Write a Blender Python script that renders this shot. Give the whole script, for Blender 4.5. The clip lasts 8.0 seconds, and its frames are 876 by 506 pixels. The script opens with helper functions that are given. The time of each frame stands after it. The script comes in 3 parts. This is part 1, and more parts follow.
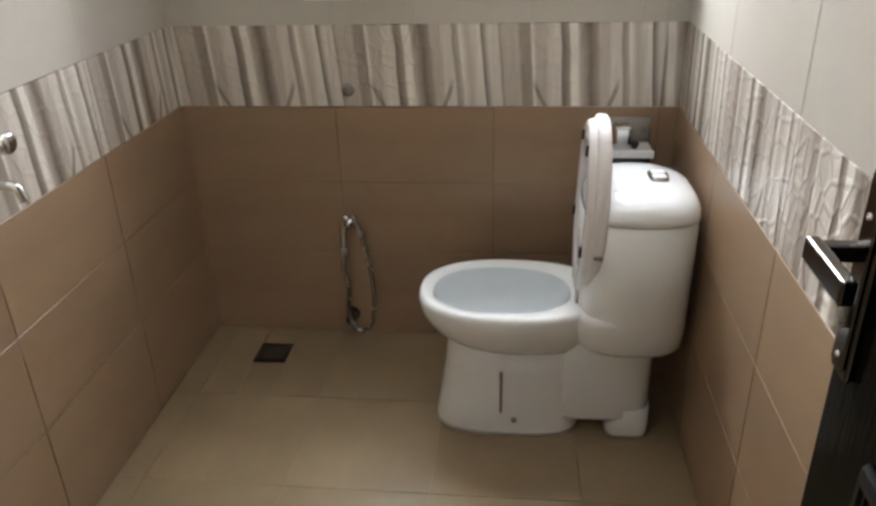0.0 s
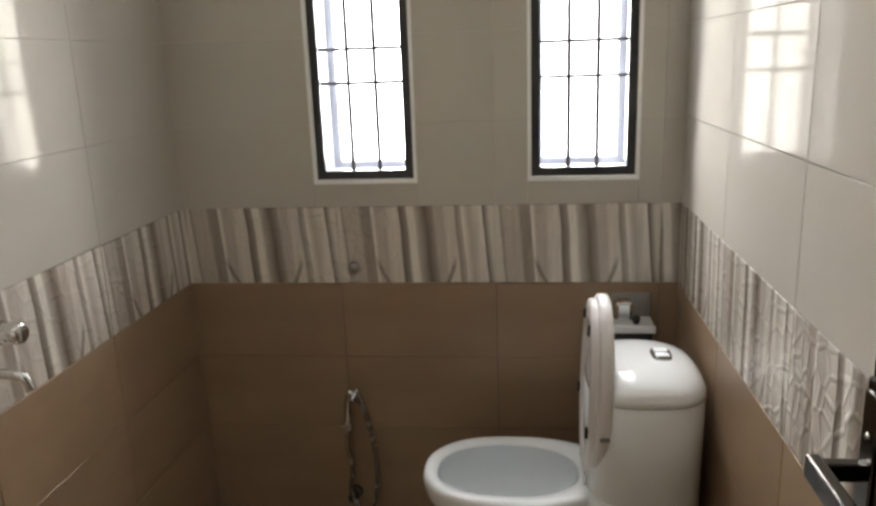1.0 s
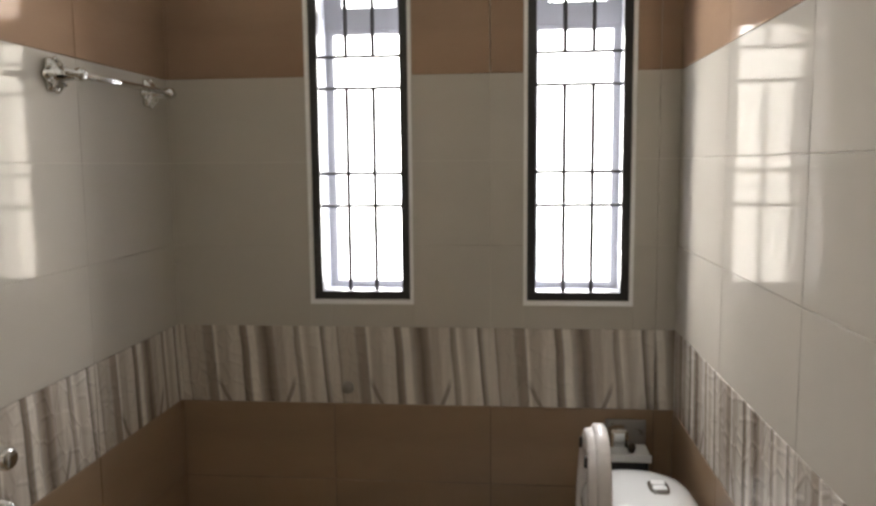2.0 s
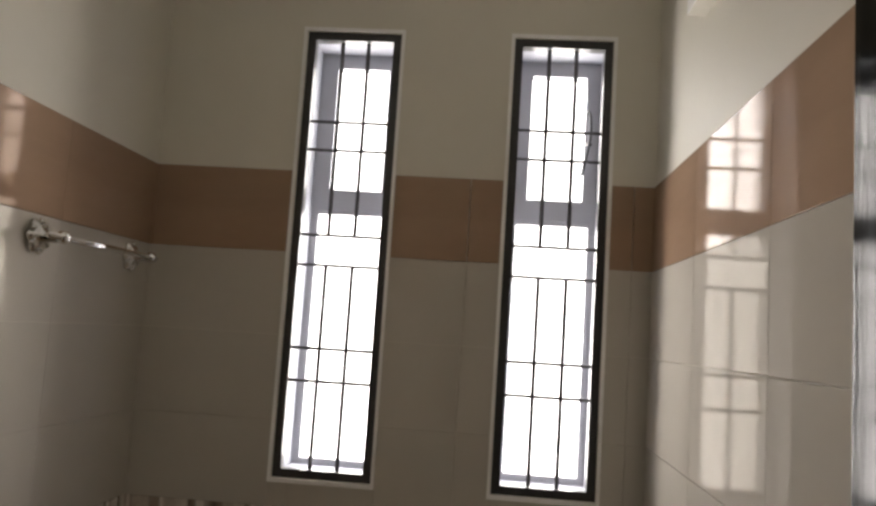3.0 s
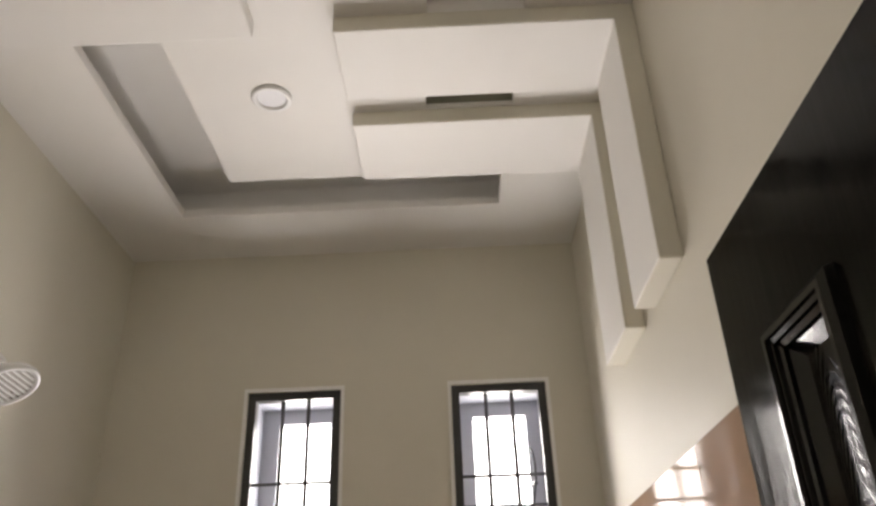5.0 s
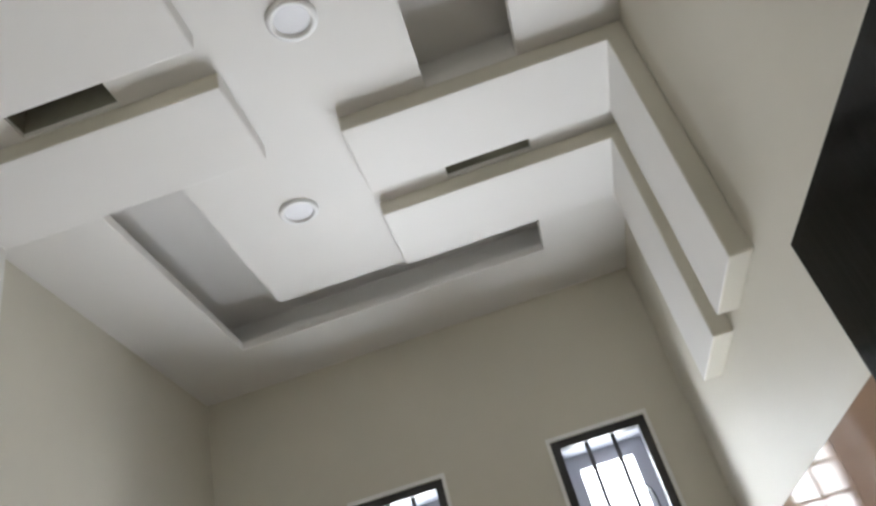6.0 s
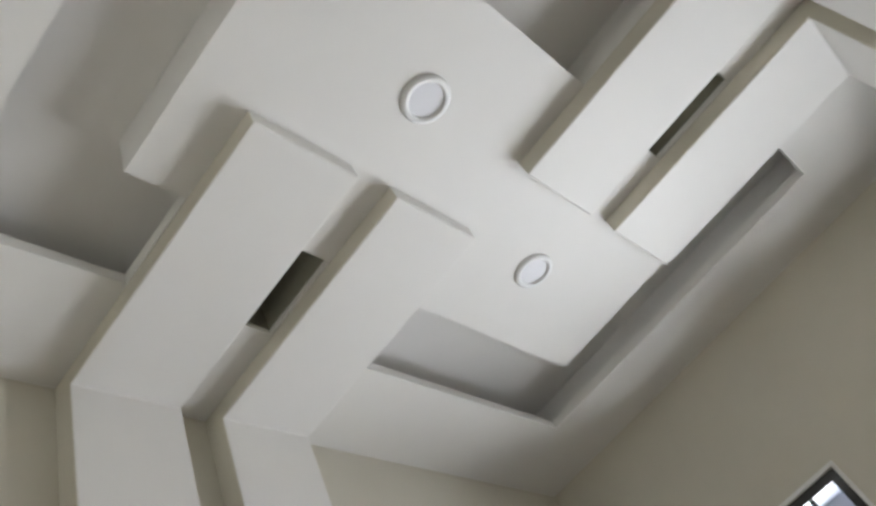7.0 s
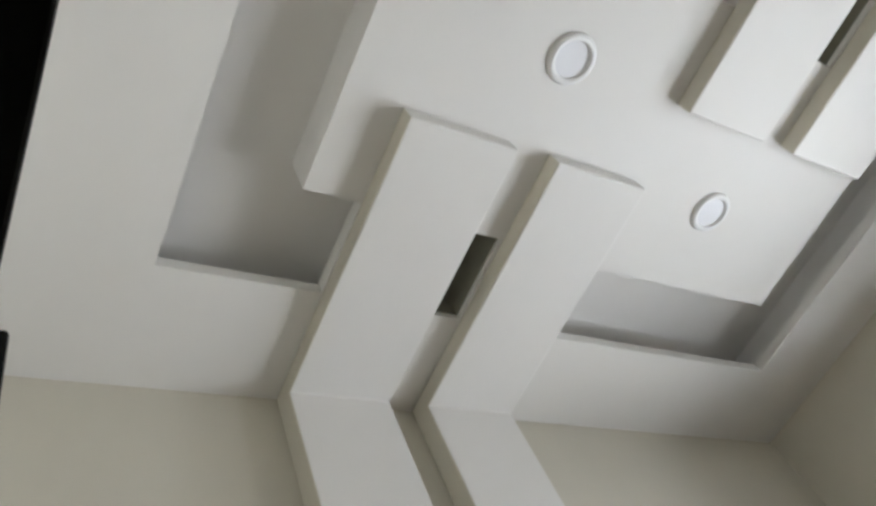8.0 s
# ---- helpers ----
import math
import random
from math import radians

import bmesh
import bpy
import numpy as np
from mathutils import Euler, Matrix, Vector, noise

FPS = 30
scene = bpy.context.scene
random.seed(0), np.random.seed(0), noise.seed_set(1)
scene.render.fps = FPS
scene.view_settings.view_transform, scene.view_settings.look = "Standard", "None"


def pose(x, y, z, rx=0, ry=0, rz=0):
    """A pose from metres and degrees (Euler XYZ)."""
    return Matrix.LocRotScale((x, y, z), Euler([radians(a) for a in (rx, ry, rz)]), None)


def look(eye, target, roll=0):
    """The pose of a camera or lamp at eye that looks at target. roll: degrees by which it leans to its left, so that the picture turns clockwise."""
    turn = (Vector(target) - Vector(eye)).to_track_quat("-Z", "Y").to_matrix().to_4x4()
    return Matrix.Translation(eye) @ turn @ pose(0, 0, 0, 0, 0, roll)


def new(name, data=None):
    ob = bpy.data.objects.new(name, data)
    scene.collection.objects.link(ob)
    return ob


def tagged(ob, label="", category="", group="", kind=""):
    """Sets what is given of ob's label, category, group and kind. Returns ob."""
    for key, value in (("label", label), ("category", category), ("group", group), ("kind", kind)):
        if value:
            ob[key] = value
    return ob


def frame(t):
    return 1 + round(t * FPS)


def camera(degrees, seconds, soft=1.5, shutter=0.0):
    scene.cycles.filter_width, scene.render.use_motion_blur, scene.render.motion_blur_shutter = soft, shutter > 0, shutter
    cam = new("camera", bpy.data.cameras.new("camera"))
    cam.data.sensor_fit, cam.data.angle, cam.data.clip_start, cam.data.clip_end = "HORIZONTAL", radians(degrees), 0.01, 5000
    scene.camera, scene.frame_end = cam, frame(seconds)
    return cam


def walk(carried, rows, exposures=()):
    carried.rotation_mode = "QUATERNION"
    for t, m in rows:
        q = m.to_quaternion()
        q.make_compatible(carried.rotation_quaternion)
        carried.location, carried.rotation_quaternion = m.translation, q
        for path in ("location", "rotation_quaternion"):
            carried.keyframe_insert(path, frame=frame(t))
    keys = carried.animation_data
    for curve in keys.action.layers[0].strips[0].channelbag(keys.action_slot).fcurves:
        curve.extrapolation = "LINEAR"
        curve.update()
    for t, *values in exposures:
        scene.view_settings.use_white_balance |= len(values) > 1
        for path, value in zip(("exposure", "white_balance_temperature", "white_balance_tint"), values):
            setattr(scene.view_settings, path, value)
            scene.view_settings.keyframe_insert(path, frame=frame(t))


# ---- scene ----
cam = camera(59.7, 8.0, soft=2.8)
# seconds, eye in metres, yaw to the left, pitch up, roll
PATH = [
    (0.0, 0.104, 0.641, 1.446, 6.70, -25.86, -1.70),
    (0.5, 0.122, 0.636, 1.475, 6.85, -18.90, -1.64),
    (1.0, 0.114, 0.645, 1.516, 6.85, -14.35, -2.04),
    (1.2, 0.112, 0.644, 1.528, 6.75, -13.10, -1.90),
    (2.3, 0.082, 0.626, 1.590, 5.10, -2.78, 0.20),
    (2.5, 0.096, 0.622, 1.599, 4.96, 0.16, 1.02),
    (3.0, 0.112, 0.627, 1.627, 4.50, 5.90, 3.70),
    (3.5, 0.106, 0.595, 1.685, 3.42, 8.80, 4.32),
    (4.0, 0.128, 0.594, 1.717, 1.50, 15.16, 2.92),
    (4.5, 0.148, 0.557, 1.775, 0.92, 22.55, 0.33),
    (4.7, 0.149, 0.553, 1.776, 1.00, 25.10, -0.40),
    (5.8, 0.111, 0.546, 1.787, 1.86, 32.39, -12.77),
    (6.0, 0.112, 0.572, 1.798, 3.53, 33.54, -16.67),
    (6.5, 0.115, 0.647, 1.851, 13.58, 38.98, -25.46),
    (7.0, 0.106, 0.698, 1.842, 22.97, 45.46, -33.35),
    (7.5, 0.091, 0.677, 1.850, 29.98, 49.70, -36.40),
    (8.0, 0.076, 0.659, 1.844, 38.44, 50.34, -32.13),
]


def eye_pose(x, y, z, yaw, pitch, roll):
    return pose(x, y, z, 90 + pitch, 0, yaw) @ pose(0, 0, 0, 0, 0, roll)


EXPOSURES = [(0.0, 0.94, 5950, 9), (0.5, 0.72, 6080, 9), (1.0, 0.34, 6250, 9), (2.5, -0.38, 6600, 13), (3.0, -0.76, 6750, 14), (3.5, -0.80, 6850, 15), (4.0, -0.68, 6950, 16), (4.7, -0.37, 7000, 16), (5.8, -0.23, 5950, 10), (6.5, -0.35, 5900, 9), (7.0, -0.22, 5900, 9), (7.5, -0.26, 5900, 9), (8.0, -0.16, 5850, 8)]
walk(cam, [(t, eye_pose(*row)) for t, *row in PATH], EXPOSURES)


# ---------------------------------------------------------------- light
world = bpy.data.worlds.new("sky")
scene.world = world
world.use_nodes = True
wn = world.node_tree.nodes
sky = wn.new("ShaderNodeTexSky")
sky.sky_type, sky.sun_disc = "NISHITA", False
sky.sun_elevation, sky.sun_rotation = radians(55), radians(150)
world.node_tree.links.new(sky.outputs[0], wn["Background"].inputs[0])
wn["Background"].inputs[1].default_value = 0.05


def window_light(name, m, w, h, watts, colour, spread=180):
    """Daylight that enters through one opening."""
    lamp = bpy.data.lights.new(name, "AREA")
    lamp.shape, lamp.size, lamp.size_y, lamp.energy, lamp.color = "RECTANGLE", w, h, watts, colour
    lamp.spread = radians(spread)
    ob = new(name, lamp)
    ob.matrix_world = m
    return ob


# ---------------------------------------------------------------- plan, metres
XL, XR = -0.999, 0.580          # side walls
YB, YN = 2.982, 0.664           # wall with the windows, wall with the door
H = 3.089                       # ceiling
T = 0.006                       # tile proud of the plaster
FZ = -0.022                      # floor
ROWS_Z = [FZ, 0.302, 0.559, 0.815, 1.067, 1.327, 1.588, 1.848, 2.111]
WINDOWS = [(-0.542, -0.235), (0.130, 0.440)]
WZ0, WZ1 = 1.154, 2.574
TILE_W = 0.504
DAYLIGHT = (1.0, 0.985, 0.95)

for wx0, wx1 in WINDOWS:
    at = Vector(((wx0 + wx1) / 2, YB + 0.252, (WZ0 + WZ1) / 2))
    window_light("window_daylight", look(at, at + Vector((0, -1, 0))), wx1 - wx0 - 0.03, WZ1 - WZ0 - 0.03, 40, DAYLIGHT)
window_light("hall_daylight", look((1.0, -2.55, 1.6), (0.1, 2.0, 1.3)), 1.5, 1.5, 0.5, (1.0, 0.97, 0.93))


# ---------------------------------------------------------------- materials
class Mat:
    """A node material under construction."""

    def __init__(self, name, colour, rough=0.5, metal=0.0, spec=0.5, coat=0.0):
        self.m = bpy.data.materials.new(name)
        self.m.use_nodes = True
        self.n, self.l = self.m.node_tree.nodes, self.m.node_tree.links
        self.b = self.n["Principled BSDF"]
        self.b.inputs["Base Color"].default_value = (*colour, 1)
        self.b.inputs["Roughness"].default_value = rough
        self.b.inputs["Metallic"].default_value = metal
        self.b.inputs["Specular IOR Level"].default_value = spec
        self.b.inputs["Coat Weight"].default_value = coat
        self.b.inputs["Coat Roughness"].default_value = 0.05
        self.co = self.n.new("ShaderNodeTexCoord")

    def noise(self, scale, detail=4.0, rough=0.55, stretch=(1, 1, 1), space="Object"):
        mp = self.n.new("ShaderNodeMapping")
        mp.inputs["Scale"].default_value = stretch
        self.l.new(self.co.outputs[space], mp.inputs[0])
        tx = self.n.new("ShaderNodeTexNoise")
        tx.inputs["Scale"].default_value, tx.inputs["Detail"].default_value = scale, detail
        tx.inputs["Roughness"].default_value = rough
        self.l.new(mp.outputs[0], tx.inputs["Vector"])
        return tx.outputs["Fac"]

    def ramp(self, fac, stops):
        r = self.n.new("ShaderNodeValToRGB")
        while len(r.color_ramp.elements) < len(stops):
            r.color_ramp.elements.new(0.5)
        for e, (at, c) in zip(r.color_ramp.elements, stops):
            e.position, e.color = at, (*c, 1) if hasattr(c, "__len__") else (c, c, c, 1)
        self.l.new(fac, r.inputs[0])
        return r.outputs[0]

    def mix(self, fac, a, b, blend="MIX"):
        x = self.n.new("ShaderNodeMix")
        x.data_type, x.blend_type = "RGBA", blend
        for sock, v in ((x.inputs[0], fac), (x.inputs[6], a), (x.inputs[7], b)):
            if hasattr(v, "is_output"):
                self.l.new(v, sock)
            elif hasattr(v, "__len__"):
                sock.default_value = (*v, 1)
            else:
                sock.default_value = v
        return x.outputs[2]

    def math(self, op, a, b):
        x = self.n.new("ShaderNodeMath")
        x.operation = op
        for sock, v in zip(x.inputs, (a, b)):
            if hasattr(v, "is_output"):
                self.l.new(v, sock)
            else:
                sock.default_value = v
        return x.outputs[0]

    def random(self):
        return self.n.new("ShaderNodeObjectInfo").outputs["Random"]

    def colour(self, sock):
        self.l.new(sock, self.b.inputs["Base Color"])
        return self

    def rough(self, fac, lo, hi):
        self.l.new(self.ramp(fac, [(0.3, lo), (0.7, hi)]), self.b.inputs["Roughness"])
        return self

    def bump(self, height, strength, dist):
        bm = self.n.new("ShaderNodeBump")
        bm.inputs["Strength"].default_value, bm.inputs["Distance"].default_value = strength, dist
        self.l.new(height, bm.inputs["Height"])
        self.l.new(bm.outputs[0], self.b.inputs["Normal"])
        return self


def shade(c, k):
    return tuple(v * k for v in c)


def mottled(name, c, scale, amount, rough, spec=0.5, bump=0.0, wave=0.0, vary=0.0, coat=0.0, stretch=(1, 1, 1), sheen=0.0):
    m = Mat(name, c, rough, sheen, spec, coat)
    big, fine = m.noise(scale, 3, stretch=stretch), m.noise(scale * 9, 5, stretch=stretch)
    col = m.mix(0.15, m.ramp(big, [(0.3, shade(c, 1 - amount)), (0.7, shade(c, 1 + amount))]),
                m.ramp(fine, [(0.3, shade(c, 1 - amount)), (0.7, shade(c, 1 + amount))]))
    if vary:
        col = m.mix(1.0, col, m.ramp(m.random(), [(0, 1 - vary), (1, 1.0)]), "MULTIPLY")
    m.colour(col).rough(big, rough * 0.9, rough * 1.15)
    if bump:
        m.bump(fine, bump, 0.002)
    elif wave:
        m.bump(m.noise(7, 1), wave, 0.01)
    return m.m


BROWN = mottled("brown tile", (0.305, 0.206, 0.127), 4, 0.10, 0.30, 0.35, wave=0.03, vary=0.06, stretch=(0.5, 1, 1.7))
BAND = mottled("brown gloss tile", (0.335, 0.226, 0.152), 5, 0.09, 0.07, 0.03, wave=0.03, vary=0.05, sheen=0.04, stretch=(0.35, 1, 1.4))
CREAM = mottled("cream gloss tile", (0.52, 0.485, 0.425), 3, 0.03, 0.065, 0.0, wave=0.03, vary=0.03, sheen=0.064)
PLASTER = mottled("cream wall paint", (0.66, 0.63, 0.545), 2.2, 0.03, 0.55, 0.3, bump=0.05)
CEILING = mottled("white ceiling paint", (0.80, 0.785, 0.76), 1.7, 0.02, 0.6, 0.3, bump=0.03)
FLOOR = mottled("beige floor tile", (0.275, 0.205, 0.122), 4, 0.12, 0.30, 0.4, bump=0.02, vary=0.05)
GROUT = mottled("dark grout", (0.13, 0.095, 0.065), 30, 0.15, 0.85)
CHINA = mottled("white glazed china", (0.85, 0.865, 0.87), 2, 0.012, 0.08, 0.5, coat=0.5)
BASIN = mottled("greyer blue-white china", (0.66, 0.70, 0.73), 3, 0.02, 0.06, 0.5, coat=0.5)
SEAT = mottled("white seat plastic", (0.78, 0.74, 0.73), 4, 0.02, 0.25)
RUBBER = mottled("dark rubber", (0.03, 0.028, 0.026), 40, 0.2, 0.7)
# dark colour that stands in for shade inside the slots and the drain
HOLLOW_SHADE = mottled("dark shade of hollows", (0.27, 0.26, 0.205), 6, 0.2, 0.9)
FRAME = mottled("black window paint", (0.022, 0.021, 0.02), 12, 0.2, 0.35, 0.5)
BAR = mottled("grey painted iron", (0.06, 0.06, 0.062), 30, 0.2, 0.5)
# sash and lining colours are greyed to offset the strong lamp close behind
UPVC = mottled("greyed white window plastic", (0.40, 0.405, 0.435), 3, 0.02, 0.35)
LINING = mottled("greyed window lining", (0.36, 0.37, 0.41), 3, 0.02, 0.6, 0.3)
REVEAL = mottled("white plaster edge", (0.86, 0.855, 0.84), 8, 0.04, 0.6)
HALL = mottled("hall wall paint", (0.66, 0.61, 0.52), 2, 0.03, 0.6)
HALLFLOOR = mottled("hall floor tile", (0.55, 0.48, 0.38), 2, 0.05, 0.3)
PLASTIC = mottled("white lamp plastic", (0.82, 0.82, 0.82), 5, 0.01, 0.4)
LENS = mottled("frosted lamp disc", (0.74, 0.74, 0.77), 5, 0.01, 0.35)


def metal(name, c, rough):
    m = Mat(name, c, rough, 1.0)
    m.rough(m.noise(30, 3), rough * 0.7, rough * 1.5)
    return m.m


CHROME = metal("chrome", (0.75, 0.75, 0.74), 0.08)
STEEL = metal("brushed steel", (0.36, 0.34, 0.31), 0.32)
SILVER = metal("pale silver plating", (0.88, 0.88, 0.88), 0.35)
NICKEL = metal("dark nickel", (0.13, 0.12, 0.11), 0.14)
SATIN = metal("satin chrome", (0.42, 0.41, 0.39), 0.22)
DARKMETAL = metal("dark drain metal", (0.10, 0.085, 0.07), 0.45)


def door_paint():
    m = Mat("black gloss door varnish", (0.012, 0.011, 0.009), 0.1, 0, 0.07, 0.0)
    grain = m.noise(9, 6, 0.6, (1, 4, 0.35))
    m.colour(m.ramp(grain, [(0.3, (0.004, 0.004, 0.0035)), (0.75, (0.009, 0.0085, 0.007))]))
    m.rough(grain, 0.07, 0.14).bump(grain, 0.15, 0.003)
    return m.m


DOOR = door_paint()


def panel_paint():
    """Black varnish over cathedral grain, whose arches follow the middle of each door panel."""
    m = Mat("black varnish with arched grain", (0.012, 0.011, 0.009), 0.1, 0, 0.3, 0.0)
    sep = m.n.new("ShaderNodeSeparateXYZ")
    m.l.new(m.co.outputs["Object"], sep.inputs[0])
    side = m.math("SUBTRACT", m.math("ABSOLUTE", m.math("SUBTRACT", sep.outputs[1], 0.3655), 0), 0.1665)
    wob = m.math("MULTIPLY", m.noise(14, 3, 0.5, (1, 1, 0.5)), 0.05)
    arch = m.math("ADD", m.math("ADD", sep.outputs[2], m.math("MULTIPLY", m.math("MULTIPLY", side, side), 70.0)), wob)
    line = m.math("SINE", m.math("MULTIPLY", arch, 420.0), 0)
    pore = m.noise(60, 3, 0.6, (1, 3, 0.3))
    m.colour(m.ramp(line, [(0.2, (0.007, 0.007, 0.006)), (0.8, (0.014, 0.013, 0.010))]))
    m.rough(pore, 0.06, 0.13).bump(m.math("ADD", m.math("MULTIPLY", line, 0.3), pore), 0.16, 0.0012)
    return m.m


PANEL = panel_paint()
TRIM = mottled("black gloss moulding varnish", (0.008, 0.0075, 0.007), 8, 0.2, 0.12, 0.45)


def glass():
    m = Mat("window glass", (1, 1, 1), 0.0)
    m.b.inputs["Transmission Weight"].default_value = 1.0
    m.b.inputs["IOR"].default_value = 1.45
    return m.m


GLASS = glass()


def bark_tile():
    """Printed tile: upright pale and grey-brown trunks, the same print on each tile."""
    m = Mat("printed trunk tile", (0.5, 0.45, 0.4), 0.2, 0, 0.4)
    sep = m.n.new("ShaderNodeSeparateXYZ")
    m.l.new(m.co.outputs["Object"], sep.inputs[0])
    u = m.math("ADD", m.math("DIVIDE", sep.outputs[0], TILE_W), 0.5)
    # the trunks lean and flare a little towards their foot
    wob = m.math("MULTIPLY", m.math("SUBTRACT", m.noise(6.0, 2, 0.5, (1, 1, 0.45)), 0.5), 0.045)
    flat = u
    u = m.math("ADD", m.math("ADD", u, wob), m.math("MULTIPLY", sep.outputs[2], 0.16))
    W, L, G, B, K = (0.78, 0.73, 0.66), (0.65, 0.595, 0.53), (0.50, 0.44, 0.38), (0.33, 0.28, 0.23), (0.19, 0.15, 0.12)
    stops = [(0.0, L), (0.035, L), (0.045, B), (0.06, G), (0.15, G), (0.17, B), (0.22, B), (0.235, W), (0.255, G), (0.31, G), (0.34, L), (0.40, L),
             (0.41, K), (0.45, B), (0.465, W), (0.50, W), (0.515, G), (0.545, B), (0.575, K), (0.615, B), (0.635, G), (0.68, G), (0.70, L), (0.755, L),
             (0.77, B), (0.80, G), (0.81, W), (0.85, G), (0.89, L), (0.935, W), (0.945, K), (0.985, L)]
    base = m.ramp(u, stops)
    streak = m.noise(11, 5, 0.6, (5, 1, 0.5))
    col = m.mix(0.4, base, m.ramp(streak, [(0.3, 0.75), (0.7, 1.2)]), "MULTIPLY")
    # two roots that curve out at the foot of the print
    low = m.math("MULTIPLY", m.math("ADD", sep.outputs[2], 0.005), m.math("ADD", sep.outputs[2], 0.005))
    foot = m.n.new("ShaderNodeMapRange")
    foot.inputs[1].default_value, foot.inputs[2].default_value = -0.035, -0.075
    m.l.new(sep.outputs[2], foot.inputs[0])
    for at, bend in ((0.238, 5.4), (0.752, -3.9)):
        line = m.math("ADD", m.math("MULTIPLY", low, bend), at)
        near = m.n.new("ShaderNodeMapRange")
        near.inputs[1].default_value, near.inputs[2].default_value = 0.018, 0.009
        m.l.new(m.math("ABSOLUTE", m.math("SUBTRACT", flat, line), 0), near.inputs[0])
        col = m.mix(m.math("MULTIPLY", m.math("MULTIPLY", near.outputs[0], foot.outputs[0]), 0.7), col, K)
    # raised net of ridges pressed into the tile
    mp = m.n.new("ShaderNodeMapping")
    mp.inputs["Scale"].default_value = (1.0, 1.0, 0.75)
    m.l.new(m.co.outputs["Object"], mp.inputs[0])
    net = m.n.new("ShaderNodeTexVoronoi")
    net.feature = "DISTANCE_TO_EDGE"
    net.inputs["Scale"].default_value = 23
    net.inputs["Randomness"].default_value = 0.85
    m.l.new(mp.outputs[0], net.inputs["Vector"])
    ridge = m.ramp(net.outputs[0], [(0.0, 1.0), (0.05, 0.7), (0.12, 0.0)])
    height = m.math("ADD", m.math("MULTIPLY", ridge, 1.0), m.math("MULTIPLY", streak, 0.4))
    m.colour(col).bump(height, 0.42, 0.004)
    return m.m


TRUNK = bark_tile()


# ---------------------------------------------------------------- mesh helpers
def thing(name, label, category, at=(0, 0, 0), group="", kind=""):
    ob = new(name)
    ob.location = at
    return tagged(ob, label, category, group, kind)


def part(name, bm, material, parent=None, label="", smooth=False, at=None):
    """Links a bmesh as one mesh object, under a thing or a part."""
    me = bpy.data.meshes.new(name)
    bmesh.ops.recalc_face_normals(bm, faces=bm.faces)
    bm.to_mesh(me)
    bm.free()
    me.materials.append(material)
    if smooth:
        me.polygons.foreach_set("use_smooth", [True] * len(me.polygons))
    ob = new(name, me)
    if parent:
        ob.parent = parent
    if at:
        ob.location = at
    if label:
        ob["label"] = label
    return ob


def setting(ob, label, category):
    return tagged(ob, label, category, kind="structure")


def box(bm, x0, x1, y0, y1, z0, z1, bevel=0.0, seg=2):
    r = bmesh.ops.create_cube(bm, size=1)
    for v in r["verts"]:
        v.co = Vector(((x0 + x1) / 2 + v.co.x * (x1 - x0), (y0 + y1) / 2 + v.co.y * (y1 - y0), (z0 + z1) / 2 + v.co.z * (z1 - z0)))
    if bevel:
        edges = list({e for v in r["verts"] for e in v.link_edges})
        bmesh.ops.bevel(bm, geom=edges, offset=bevel, segments=seg, affect="EDGES", profile=0.5)
    return bm


def boxed(*a, **k):
    return box(bmesh.new(), *a, **k)


def cells(bm, us, ws, holes, make):
    """Fills a grid of cells with boxes, leaving the holes open."""
    for u0, u1 in zip(us, us[1:]):
        for w0, w1 in zip(ws, ws[1:]):
            uc, wc = (u0 + u1) / 2, (w0 + w1) / 2
            if not any(a < uc < b and c < wc < d for a, b, c, d in holes):
                make(bm, u0, u1, w0, w1)
    return bm


def lathe(bm, profile, n=32, axis=None):
    """Turns (radius, height) round z, then by the matrix axis."""
    rings = []
    for r, z in profile:
        rings.append([bm.verts.new((r * math.cos(2 * math.pi * i / n), r * math.sin(2 * math.pi * i / n), z)) for i in range(n)])
    for a, b in zip(rings, rings[1:]):
        for i in range(n):
            bm.faces.new((a[i], a[(i + 1) % n], b[(i + 1) % n], b[i]))
    for ring in (rings[0], rings[-1]):
        if (ring[0].co - ring[n // 2].co).length > 1e-5:
            bm.faces.new(ring)
    if axis:
        bmesh.ops.transform(bm, matrix=axis, verts=[v for ring in rings for v in ring])
    return bm


def loft(bm, rings, cap0=True, cap1=True):
    rows = [[bm.verts.new(p) for p in ring] for ring in rings]
    n = len(rows[0])
    for a, b in zip(rows, rows[1:]):
        for i in range(n):
            bm.faces.new((a[i], a[(i + 1) % n], b[(i + 1) % n], b[i]))
    if cap0:
        bm.faces.new(rows[0][::-1])
    if cap1:
        bm.faces.new(rows[-1])
    return bm


